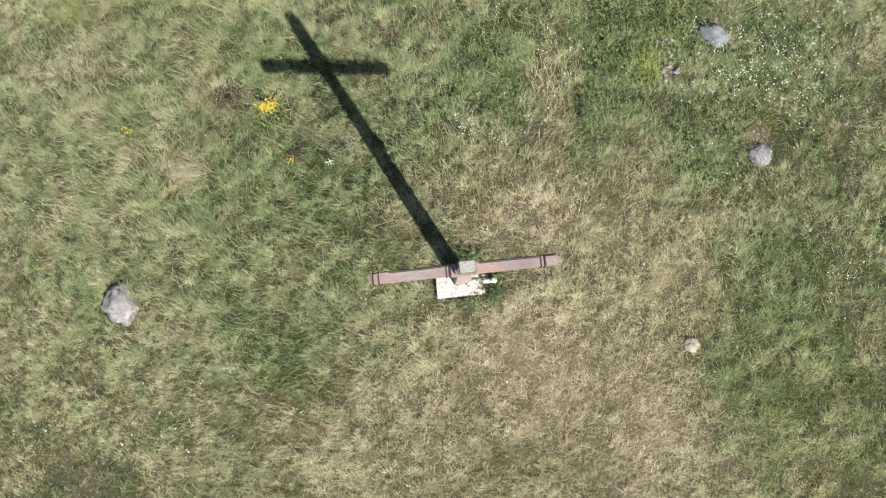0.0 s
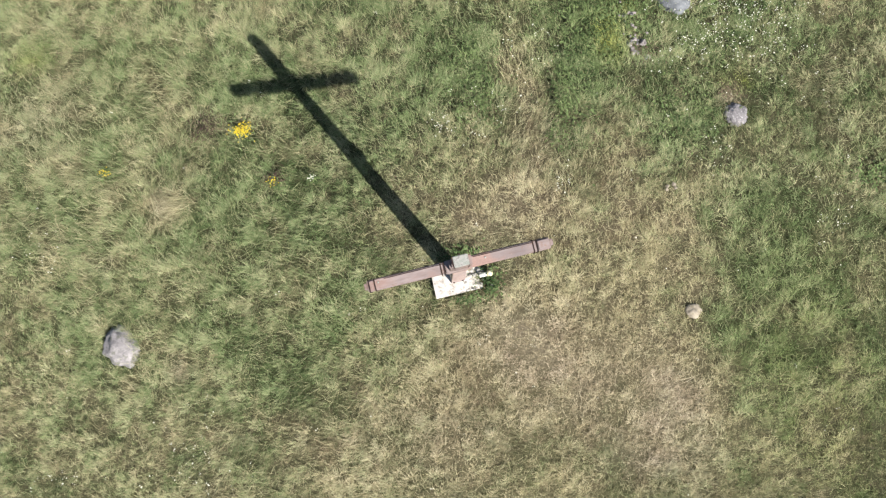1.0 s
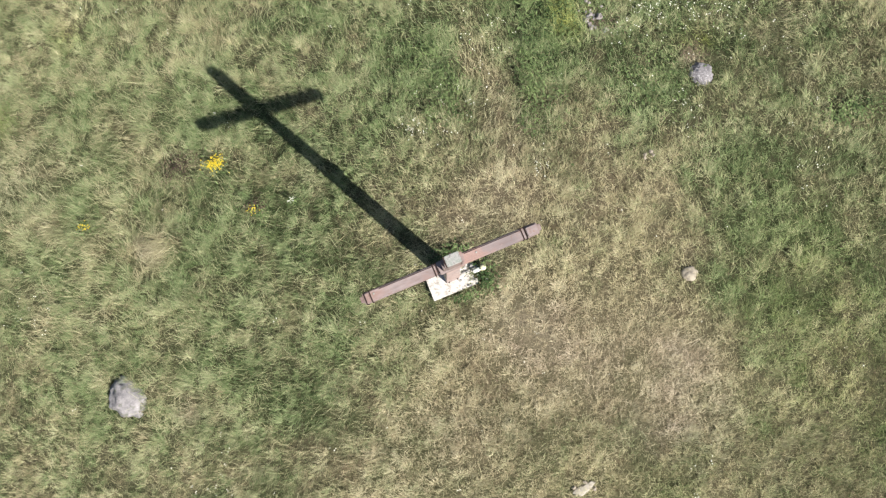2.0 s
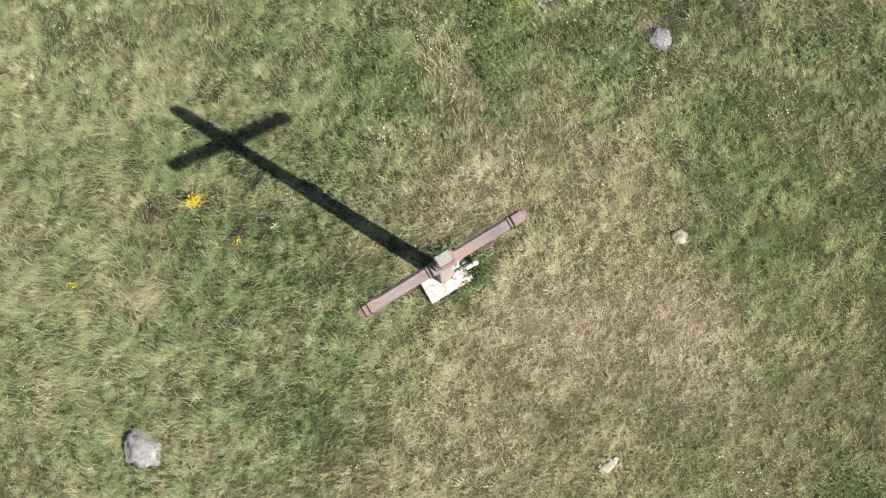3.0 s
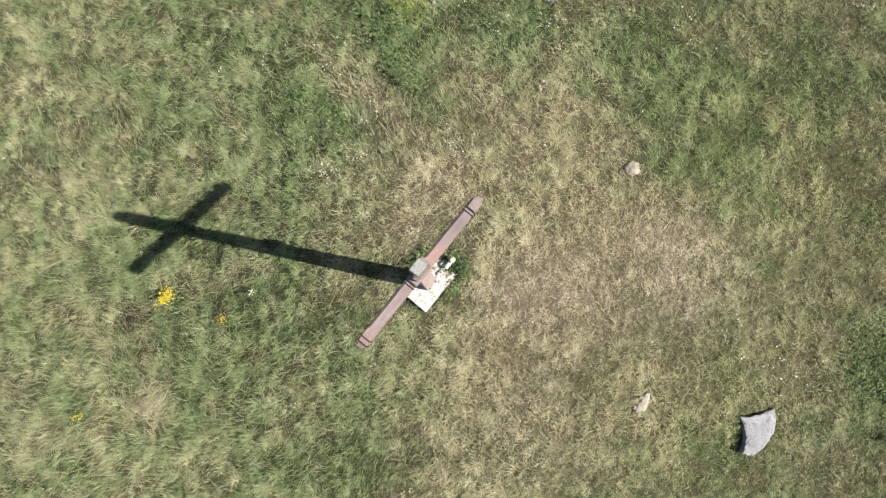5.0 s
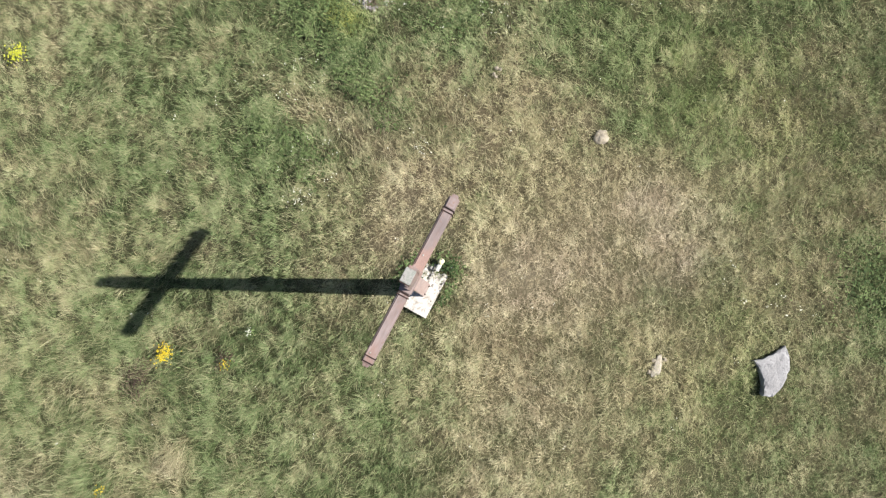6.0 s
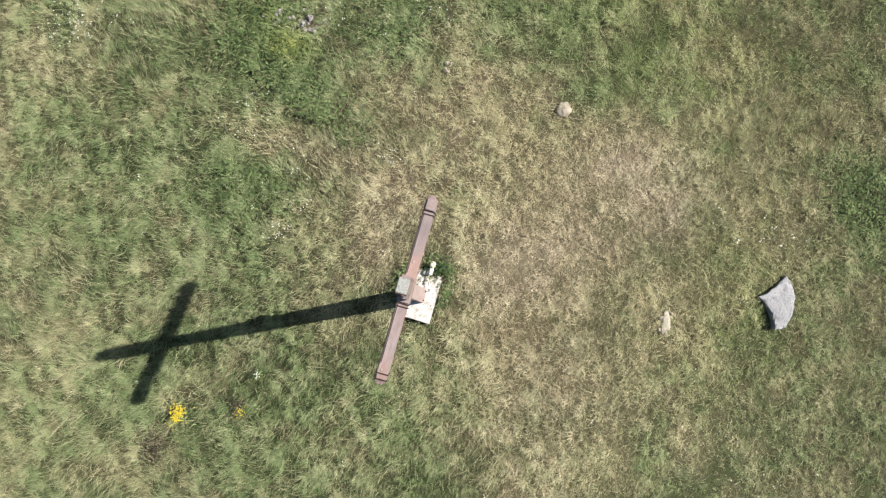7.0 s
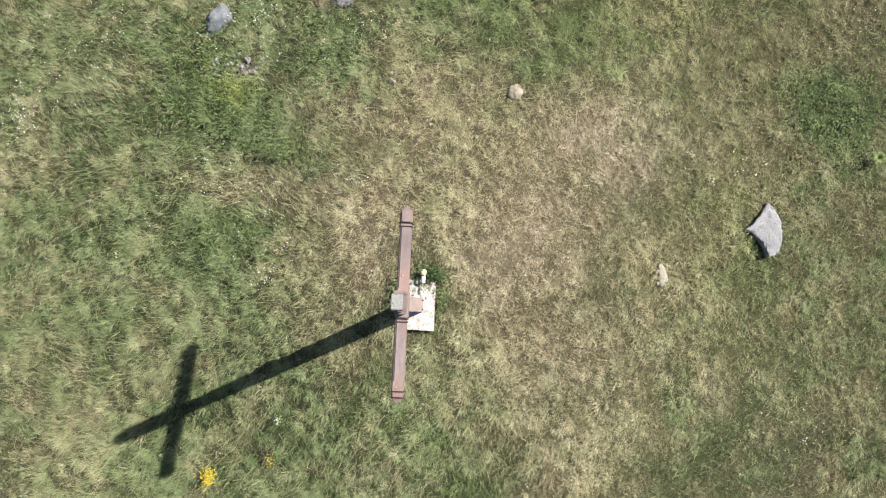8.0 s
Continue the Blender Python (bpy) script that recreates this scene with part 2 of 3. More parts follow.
def dryness(x, y):
    """0 where the sward is green, 1 where it has dried to straw."""
    base = 0.40 + 0.50 * (layered(x, y, 1.7, 11) - 0.5) + 1.0 * (layered(x, y, 0.42, 21) - 0.5)
    middle = 0.08 * np.exp(-(x * x + y * y) / 7.0)
    return np.clip(base + middle + spots(x, y, PARCHED) - spots(x, y, LUSH) - 0.22 * beyond_rim(x, y), 0, 1)


def part(name, bm, material, parent=None, label="", smooth=False):
    """Links a bmesh as one mesh object under a thing or a part."""
    mesh = bpy.data.meshes.new(name)
    bm.to_mesh(mesh)
    bm.free()
    mesh.materials.append(material)
    if smooth:
        mesh.shade_smooth()
    ob = new(name, mesh)
    ob.parent = parent
    if label:
        tagged(ob, label)
    return ob


def raw_mesh(name, points, faces, material, **values):
    """A mesh from arrays, with a number for each point under the names given."""
    mesh = bpy.data.meshes.new(name)
    count, side = len(faces), faces.shape[1]
    mesh.vertices.add(len(points))
    mesh.vertices.foreach_set("co", np.ascontiguousarray(points, np.float32).ravel())
    mesh.loops.add(count * side)
    mesh.loops.foreach_set("vertex_index", np.ascontiguousarray(faces, np.int32).ravel())
    mesh.polygons.add(count)
    mesh.polygons.foreach_set("loop_start", np.arange(0, count * side, side, dtype=np.int32))
    mesh.update(calc_edges=True)
    for key, value in values.items():
        mesh.attributes.new(key, "FLOAT", "POINT").data.foreach_set("value", np.ascontiguousarray(value, np.float32))
    mesh.materials.append(material)
    return mesh


# ---------------------------------------------------------------- ground
def build_ground():
    near = np.arange(-11.0, 11.01, 0.11)
    far = 11.0 * 1.14 ** np.arange(1, 37)
    line = np.concatenate([-far[::-1], near, far])
    x, y = [a.ravel() for a in np.meshgrid(line, line)]
    z = ground_z(x, y) - 0.10 + 0.05 * (layered(x, y, 0.6, 31) - 0.5)
    n = len(line)
    a = (np.arange(n - 1)[:, None] * n + np.arange(n - 1)[None]).ravel()
    faces = np.stack([a, a + 1, a + n + 1, a + n], 1)
    mesh = raw_mesh("ground", np.stack([x, y, z], 1), faces, SOIL, dry=dryness(x, y), worn=np.clip(spots(x, y, WORN[5:8]) + 0.4 * spots(x, y, WORN[8:]), 0, 1))
    mesh.shade_smooth()
    tagged(new("ground", mesh), "grassy hillside turf, green with parched straw patches", "ground", kind="structure")


build_ground()


# ---------------------------------------------------------------- grass
def bare(x, y):
    """1 where nothing grows: under stones and on worn earth."""
    return np.clip(spots(x, y, WORN[:8]) + 0.35 * spots(x, y, WORN[8:]), 0, 1)


def blades(x, y, tall, head, lean, wide, dry, tone, drop=0.11):
    """Arrays for bent blades of two triangles each."""
    m = len(x)
    dx, dy, rise = np.cos(head) * lean, np.sin(head) * lean, np.sqrt(1 - lean * lean)
    side = np.stack([-np.sin(head) * wide / 2, np.cos(head) * wide / 2, rng.normal(0, 0.35, m) * wide], 1)
    z = ground_z(x, y) - drop
    p = np.empty((m, 4, 3))
    p[:, 0] = np.stack([x, y, z], 1)
    mid = np.stack([x + dx * tall * 0.28, y + dy * tall * 0.28, z + tall * 0.42 * np.minimum(rise * 1.2, 1)], 1)
    p[:, 1], p[:, 2] = mid + side, mid - side
    p[:, 3] = np.stack([x + dx * tall, y + dy * tall, z + tall * rise * 0.8], 1)
    return p, np.repeat(dry, 4), np.repeat(tone, 4)


def combed(x, y):
    """The way in which the sward lies: broad swirls."""
    return 2.0 + 3.2 * (soft_noise(x, y, 2.3, 51) - 0.5) + 2.0 * (soft_noise(x, y, 0.6, 52) - 0.5)


def grass_mesh(name, label, batches):
    p = np.concatenate([b[0] for b in batches]).reshape(-1, 3)
    a = np.arange(len(p) // 4)[:, None] * 4
    faces = np.concatenate([a + [0, 1, 2], a + [1, 3, 2]])
    x, y = p[::4, 0], p[::4, 1]
    worn = np.clip(spots(x, y, WITHERED) * (0.1 + 1.1 * layered(x, y, 0.35, 23)), 0, 0.7)
    sap = np.clip(spots(x, y, SAPPY) * (0.5 + soft_noise(x, y, 0.15, 24)), 0, 0.9)
    mesh = raw_mesh(name, p, faces, GRASS, worn=np.repeat(worn, 4), sap=np.repeat(sap, 4), dry=np.concatenate([b[1] for b in batches]), tone=np.concatenate([b[2] for b in batches]))
    tagged(new(name, mesh), label, "grass", kind="stuff")


def disc(count, reach):
    r, turn = reach * np.sqrt(rng.random(count)), rng.random(count) * 2 * np.pi
    return r * np.cos(turn) - 0.4, r * np.sin(turn) + 0.3


def own_dryness(dry):
    """Each blade by itself is a little greener or drier than the turf about it."""
    return np.clip(dry + rng.normal(0, 0.20, len(dry)), 0, 1)


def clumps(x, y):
    """Tall, pale heads of grass over hollows with painted-in shade, a hand to a foot across."""
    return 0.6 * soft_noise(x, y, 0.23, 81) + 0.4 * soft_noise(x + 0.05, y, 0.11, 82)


def pockets(x, y):
    """Low where the sward opens into small shady gaps."""
    return 0.5 * soft_noise(x, y, 0.085, 45) + 0.3 * soft_noise(x, y, 0.16, 47) + 0.2 * soft_noise(x, y, 0.34, 46)


def build_tufts(count, each, reach):
    tx, ty = disc(count, reach)
    keep = (rng.random(count) > bare(tx, ty)) & (pockets(tx, ty) + 0.16 * rng.random(count) + 0.09 * spots(tx, ty, PARCHED[:3]) > 0.53)
    tx, ty = tx[keep], ty[keep]
    n = len(tx)
    lush, trod = spots(tx, ty, LUSH), spots(tx, ty, PARCHED[:3])
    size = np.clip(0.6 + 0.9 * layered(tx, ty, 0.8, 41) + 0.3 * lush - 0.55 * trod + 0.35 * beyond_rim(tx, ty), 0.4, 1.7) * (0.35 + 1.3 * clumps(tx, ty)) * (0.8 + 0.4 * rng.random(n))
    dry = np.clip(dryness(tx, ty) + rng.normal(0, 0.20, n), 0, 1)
    # clumps sets height and tone alike, so shade between heads is in the colour
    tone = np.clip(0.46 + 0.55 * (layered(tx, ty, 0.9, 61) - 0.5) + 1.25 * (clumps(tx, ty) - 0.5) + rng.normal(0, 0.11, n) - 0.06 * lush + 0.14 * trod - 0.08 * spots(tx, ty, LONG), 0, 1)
    head = combed(tx, ty) + rng.normal(0, 0.7, n)
    i = np.repeat(np.arange(n), each)
    m = len(i)
    turn, out = rng.random(m) * 2 * np.pi, np.abs(rng.normal(0, 0.03, m))
    x, y = tx[i] + np.cos(turn) * out, ty[i] + np.sin(turn) * out
    way = np.stack([np.cos(head[i]) + 0.95 * np.cos(turn), np.sin(head[i]) + 0.95 * np.sin(turn)])
    h = np.arctan2(way[1], way[0]) + rng.normal(0, 0.22, m)
    tall = (0.06 + 0.11 * rng.random(m)) * size[i] * (1 + 0.35 * spots(x, y, LONG))
    lean = np.clip(rng.normal(0.58, 0.2, m), 0.1, 0.97)
    wide = 0.0039 * (0.6 + 0.8 * rng.random(m))
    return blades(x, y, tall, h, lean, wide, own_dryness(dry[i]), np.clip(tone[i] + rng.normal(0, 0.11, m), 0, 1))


def build_short(count, reach):
    x, y = disc(count, reach)
    keep = rng.random(count) > bare(x, y)
    x, y = x[keep], y[keep]
    m = len(x)
    return blades(x, y, 0.06 + 0.11 * rng.random(m), combed(x, y) + rng.normal(0, 1.2, m), np.clip(rng.normal(0.6, 0.2, m), 0.1, 0.97),
                  0.0048 * (0.6 + 0.8 * rng.random(m)), own_dryness(dryness(x, y)), np.clip(rng.normal(0.37, 0.16, m), 0, 1))


def build_stalks(count, reach):
    """Long bleached seed stalks that lie over the rest."""
    x, y = disc(count, reach)
    keep = (rng.random(count) > bare(x, y)) & (rng.random(count) < 0.35 + 0.65 * layered(x, y, 1.1, 71)) & (rng.random(count) > spots(x, y, PARCHED[:1]))
    x, y = x[keep], y[keep]
    m = len(x)
    return blades(x, y, (0.13 + 0.18 * rng.random(m)) * (1 + 0.6 * spots(x, y, LONG)), combed(x, y) + rng.normal(0, 0.8, m), np.clip(rng.normal(0.82, 0.1, m), 0.3, 0.98),
                  0.0036 * (0.7 + 0.6 * rng.random(m)), np.minimum(0.32 + 0.2 * rng.random(m) + 0.55 * dryness(x, y), 1), np.clip(rng.normal(0.70, 0.2, m), 0, 1))


rng = np.random.default_rng(7)
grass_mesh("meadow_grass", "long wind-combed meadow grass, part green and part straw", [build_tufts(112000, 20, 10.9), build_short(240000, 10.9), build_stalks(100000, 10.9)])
grass_mesh("outer_meadow_grass", "rough meadow grass round the mound, green and straw",
           [blades(ox, oy, 0.2 + 0.2 * rng.random(len(ox)), combed(ox, oy) + rng.normal(0, 0.6, len(ox)), np.full(len(ox), 0.6), np.full(len(ox), 0.009),
                   own_dryness(dryness(ox, oy)), rng.random(len(ox)))
            for r_out, t_out in [(10.9 + 12.0 * rng.random(90000) ** 1.6, rng.random(90000) * 2 * np.pi)]
            for ox, oy in [(r_out * np.cos(t_out) - 0.4, r_out * np.sin(t_out) + 0.3)]])
# ---------------------------------------------------------------- the cross
def box(bm, size, place, bevel=0.006, segments=2):
    """A bevelled block in a bmesh."""
    made = bmesh.ops.create_cube(bm, size=1.0, matrix=Matrix.Translation(place) @ Matrix.Diagonal((*size, 1)))
    edges = list({e for v in made["verts"] for e in v.link_edges})
    if bevel:
        bmesh.ops.bevel(bm, geom=edges, offset=bevel, segments=segments, affect="EDGES")
    return bm


def block(name, size, place, material, parent, label="", bevel=0.006):
    return part(name, box(bmesh.new(), size, place, bevel), material, parent, label)


def rivet(name, place, radius, parent, material):
    bm = bmesh.new()
    bmesh.ops.create_uvsphere(bm, u_segments=10, v_segments=6, radius=radius)
    bmesh.ops.scale(bm, vec=(1, 1, 0.5), verts=bm.verts)
    bmesh.ops.translate(bm, vec=place, verts=bm.verts)
    return part(name, bm, material, parent, smooth=True)


def strap(name, along, wide, parent, proud=0.010, lift=0.0):
    """A flat steel strap round the crossbar at a place along it: a real open ring."""
    bm = bmesh.new()
    d, h = 0.122 / 2 + proud, 0.155 / 2 + proud
    z = 3.585 + lift
    box(bm, (wide, 2 * d, proud), (along, 0, z + h - proud / 2), 0.002, 1)
    box(bm, (wide, 2 * d, proud), (along, 0, z - h + proud / 2), 0.002, 1)
    box(bm, (wide, proud, 2 * h - 2 * proud), (along, d - proud / 2, z), 0.002, 1)
    box(bm, (wide, proud, 2 * h - 2 * proud), (along, -d + proud / 2, z), 0.002, 1)
    return part(name, bm, DARK_STEEL, parent, "dark brown steel strap")


def build_cross():
    cross = tagged(new("wayside_cross"), "tall red-brown painted steel wayside cross with strapped arms", "cross")
    cross.matrix_world = pose(0, 0, 0, 0.7, 0, 6.0)
    shaft = bmesh.new()
    box(shaft, (1, 1, 3.53), (0, 0, 1.765), 0)
    for v in shaft.verts:
        low = v.co.z < 1
        v.co.x *= 0.225 if low else 0.165
        v.co.y = v.co.y * 0.19 - 0.018 if low else v.co.y * 0.13
    bmesh.ops.bevel(shaft, geom=shaft.edges[:], offset=0.006, segments=2, affect="EDGES")
    post = part("post", shaft, FADED, cross)
    block("crossbar", (2.05, 0.122, 0.155), (0, 0, 3.585), STEEL, cross)
    block("back_strip", (2.02, 0.009, 0.07), (0, 0.0665, 3.565), STEEL, cross)
    for side in (-1, 1):
        # dark strip put on top of each arm for the shade in a groove
        block("groove_shade", (0.66, 0.007, 0.006), (side * 0.50, 0.046, 3.6645), DARK_STEEL, cross, "dark strip painted as the shade in a groove", 0.002)
        block("arm_end", (0.035, 0.072, 0.12), (side * 1.0425, 0.004, 3.585), STEEL, cross)
    # raised boxes on the arm ends
    block("end_box", (0.125, 0.108, 0.034), (0.950, -0.003, 3.6785), STEEL, cross)
    block("end_box", (0.045, 0.110, 0.034), (-0.973, -0.002, 3.6785), STEEL, cross)
    # straps near the arm ends and beside the post
    for along in (0.840, 0.878, -0.940, -1.005, -0.165, -0.198):
        strap("strap", along, 0.012, cross, 0.011)
    # the head above the crossbar: a core with stepped side plates and a zinc cap
    block("collar", (0.290, 0.146, 0.195), (-0.005, 0, 3.60), STEEL, cross)
    block("head_core", (0.146, 0.106, 0.90), (0.012, -0.010, 4.155), STEEL, cross)
    block("side_plate", (0.034, 0.100, 0.78), (0.104, -0.010, 4.09), STEEL, cross)
    block("side_plate", (0.022, 0.100, 0.82), (-0.073, -0.010, 4.11), STEEL, cross)
    block("side_plate", (0.022, 0.094, 0.64), (-0.096, -0.010, 4.02), STEEL, cross)
    cap = block("cap", (0.150, 0.112, 0.018), (0.012, -0.010, 4.614), ZINC, cross, "grey weathered zinc cap")
    block("cap_edge", (0.012, 0.114, 0.03), (-0.0695, -0.010, 4.60), DARK_STEEL, cap, bevel=0.002)
    # an iron bracket on the back of the post
    bracket = block("bracket", (0.05, 0.09, 0.22), (0.07, 0.11, 2.12), DARK_STEEL, cross)
    block("hook", (0.02, 0.05, 0.02), (0.07, 0.18, 2.18), DARK_STEEL, bracket, bevel=0.003)
    for x, z in ((-0.07, 0.30), (0.07, 0.30), (-0.07, 0.50), (0.07, 0.50)):
        rivet("bolt", (x, -0.115 + 0.016 * z, z), 0.014, post, DARK_STEEL)
    rivet("bolt", (0.30, 0.01, 3.662), 0.012, cross, ZINC)
    rivet("bolt", (-0.90, 0.02, 3.662), 0.012, cross, ZINC)
    return cross


DARK_STEEL = make_stone("dark_brown_steel", (0.018, 0.012, 0.011), (0.045, 0.028, 0.024), (0.06, 0.035, 0.025))
build_cross()


# ---------------------------------------------------------------- the footing
def build_base():
    """A footing block that has crumbled at its far end."""
    bm = bmesh.new()
    bmesh.ops.create_cube(bm, size=1.0, matrix=Matrix.Diagonal((0.80, 0.45, 0.40, 1)))
    bmesh.ops.subdivide_edges(bm, edges=bm.edges[:], cuts=21, use_grid_fill=True)
    for v in bm.verts:
        worn = max(0.0, v.co.x * 1.5 + v.co.y * 0.25 + 0.10 + 0.45 * noise.noise(v.co * 5.3))
        if v.co.z > 0:
            v.co.z -= worn * 0.17 * (0.6 + 0.8 * abs(noise.noise(v.co * 9)))
        if v.co.x > 0.28:
            v.co.x += -0.02 + 0.13 * noise.noise(Vector((v.co.y * 8, v.co.z * 8, 3.3)))
        v.co += noise.noise_vector(v.co * 9) * (0.006 + 0.03 * worn)
    base = part("footing_block", bm, LIME)
    base.matrix_world = pose(0.012, -0.068, -0.165, 0, -1.5, 6.0)
    tagged(base, "white limewashed concrete footing block, crumbling at one end", "footing")


def lump(seed, subdivisions=2, rough=0.35, fine=0.1):
    bm = bmesh.new()
    bmesh.ops.create_icosphere(bm, subdivisions=subdivisions, radius=0.5)
    for v in bm.verts:
        q = v.co.copy()
        v.co *= 1 + rough * noise.noise(q * 2.2 + Vector((seed, 0, 0))) + fine * noise.noise(q * 7 + Vector((0, seed, 0)))
    return bm


def on_ground(x, y, up=0.0):
    return float(ground_z(x, y)) + up


def build_chips():
    """Broken pieces of the footing that lie by its worn end."""
    for n in range(11):
        x, y = 0.30 + 0.26 * random.random() - 0.1 * (n % 3), -0.30 + 0.36 * random.random()
        size = 0.03 + 0.05 * random.random()
        bm = lump(20 + n, 1, 0.9, 0.5)
        bmesh.ops.scale(bm, vec=(size, size * 0.8, size * 0.55), verts=bm.verts)
        ob = part("concrete_chip", bm, GREYED)
        ob.matrix_world = pose(x, y, 0.005 + 0.02 * random.random(), 0, 0, 360 * random.random())
        tagged(ob, "broken white lump of limewashed concrete by the footing", "rubble", group="rubble by the footing")


def build_bottle():
    """A pale grave candle that has fallen over: body, neck and lid."""
    thing = tagged(new("grave_candle"), "pale cream plastic grave candle lying on its side", "candle")
    thing.matrix_world = pose(0.375, -0.055, 0.075, 0, 88, 6)

    def turned(profile):
        bm = bmesh.new()
        rings = []
        for r, z in profile:
            rings.append([bm.verts.new((r * math.cos(a * math.tau / 20), r * math.sin(a * math.tau / 20), z)) for a in range(20)])
        for low, high in zip(rings, rings[1:]):
            for k in range(20):
                bm.faces.new((low[k], low[(k + 1) % 20], high[(k + 1) % 20], high[k]))
        bm.faces.new(rings[0][::-1]), bm.faces.new(rings[-1])
        return bm

    part("body", turned([(0.030, -0.02), (0.036, -0.01), (0.038, 0.06), (0.033, 0.09), (0.025, 0.105)]), WAX, thing, smooth=True)
    part("lid", turned([(0.024, 0.10), (0.046, 0.115), (0.052, 0.145), (0.046, 0.175), (0.026, 0.195), (0.008, 0.20)]), CREAM, thing, "yellowish domed lid", smooth=True)


GREYED = make_stone("greyed_concrete", (0.20, 0.19, 0.17), (0.34, 0.33, 0.31), (0.40, 0.39, 0.37))
WAX = make_stone("white_plastic", (0.42, 0.42, 0.38), (0.52, 0.52, 0.47), (0.48, 0.47, 0.40))
CREAM = make_stone("cream_plastic", (0.50, 0.46, 0.28), (0.60, 0.56, 0.38), (0.55, 0.50, 0.32))
build_base()
build_chips()
build_bottle()


# ---------------------------------------------------------------- stones
def stone(name, label, place, size, turn, material, seed, up=0.0, rough=0.3, cut=None, group="", tilt=0.0, crag=0.0):
    """A weathered stone, partly sunk in the turf; cut: the share of its height at which its top is flattened."""
    bm = lump(seed, 4, rough, 0.12)
    for v in bm.verts:
        if crag:
            near = noise.voronoi(v.co * 3.2 + Vector((seed, 2 * seed, 0)))[0]
            v.co *= 1 - crag * min(1.0, 4.0 * max(0.0, 0.22 - (near[1] - near[0]))) - 0.5 * crag * near[0]
        if cut and v.co.z > cut:
            v.co.z = cut + (v.co.z - cut) * 0.15
        v.co += noise.noise_vector(v.co * 14 + Vector((seed, seed, 0))) * 0.022
        v.co = Vector((v.co.x * size[0], v.co.y * size[1], v.co.z * size[2]))
    ob = part(name, bm, material, smooth=True)
    ob.matrix_world = pose(*place, on_ground(*place, up), tilt, 0, turn)
    return tagged(ob, label, "stone", group=group)


def build_slab():
    """A broken kite-shaped slab: two hollow edges meet in a corner, and the far side bulges."""
    corners = [((0.46, 0.08), -0.045), ((-0.07, 0.42), -0.075), ((-0.49, -0.03), 0.0), ((-0.41, -0.18), 0.17)]
    rim = []
    for k, (a, bow) in enumerate(corners):
        a, b = Vector(a), Vector(corners[(k + 1) % 4][0])
        out = Vector((-(b - a).y, (b - a).x)).normalized() * -1
        for j in range(12):
            s = j / 12
            rim.append(a.lerp(b, s) + out * bow * 4 * s * (1 - s))
    bm = bmesh.new()
    count, rings = len(rim), []
    for share, z in ((0.0, 0.075), (0.3, 0.075), (0.6, 0.072), (0.85, 0.068), (0.965, 0.06), (1.0, 0.042), (0.97, -0.03), (0.90, -0.12)):
        ring = []
        for q in rim if share else rim[:1]:
            v = bm.verts.new((q.x * share, q.y * share, z))
            chipped = 1.0 if share > 0.9 else 0.25
            v.co += noise.noise_vector(v.co * 5) * 0.016 + noise.noise_vector(v.co * 23) * 0.018 * chipped
            ring.append(v)
        rings.append(ring)
    for k in range(count):
        bm.faces.new((rings[0][0], rings[1][k], rings[1][(k + 1) % count]))
        for low, high in zip(rings[1:], rings[2:]):
            bm.faces.new((low[k], high[k], high[(k + 1) % count], low[(k + 1) % count]))
    bmesh.ops.recalc_face_normals(bm, faces=bm.faces)
    ob = part("stone_slab", bm, SLAB)
    ob.matrix_world = pose(2.18, -5.72, on_ground(2.18, -5.72, -0.012), 3, 3, 0)
    tagged(ob, "broken kite-shaped grey granite slab lying on the grass", "stone")


stone("boulder", "rough mauve-grey boulder half overgrown by meadow grass", (-6.36, -0.42), (0.72, 0.84, 0.46), 25, WEATHERED, 8.3, up=-0.10, rough=0.22, crag=0.10)
stone("boulder", "smooth grey rounded boulder in flowering weeds", (4.40, 4.25), (0.54, 0.42, 0.46), -32, BLUEGREY, 4.4, up=-0.085, rough=0.3, crag=0.08)
stone("boulder", "flat lichened mauve-grey boulder beside bare earth", (5.05, 2.08), (0.44, 0.46, 0.34), 4, PINKISH, 11.7, up=-0.085, cut=0.25, rough=0.2, crag=0.22)
stone("stone", "pale cream limestone lump sunk in parched turf", (3.74, -1.08), (0.26, 0.23, 0.15), 20, PALE, 21.0, up=-0.06, rough=0.4)
stone("stone", "long flat bleached limestone half hidden in dry grass", (1.10, -3.95), (0.38, 0.17, 0.13), 12, CHALKY, 71.0, up=-0.05, rough=0.6, cut=0.2, crag=0.25)
for k, (dx, dy) in enumerate(((-0.15, 0.06), (0.17, -0.05), (0.05, 0.10))):
    stone("stone_fragment", "bleached limestone fragment half hidden in dry grass", (1.10 + dx, -3.95 + dy), (0.07, 0.05, 0.05), 70 * k, PALE, 64.0 + k, up=-0.035, rough=0.8, group="bleached limestone fragments")
for k in range(4):
    w = 0.035 + 0.03 * random.random()
    stone("stone_fragment", "bleached limestone fragment half hidden in dry grass", (3.69 + random.gauss(0, 0.05), 0.97 + random.gauss(0, 0.05)), (w, w, w * 0.7), 90 * k, PALE, 80.0 + k, up=0.0, rough=0.8, group="bleached limestone fragments")
build_slab()
for k in range(34):
    heap = (3.60, 3.50) if k < 25 else (3.52, 4.02)
    spot = (heap[0] + random.gauss(0, 0.09), heap[1] + random.gauss(0, 0.13))
    w = 0.04 + 0.07 * random.random()
    stone("field_stone", "small mauve-grey field stone in a loose heap", spot, (w, w * 0.75, w * 0.5), 360 * random.random(), BLEACHED if k % 4 else PINKISH, 30.0 + k, up=0.0 - 0.025 * random.random(), rough=0.8, crag=0.3, group="loose stone heap")


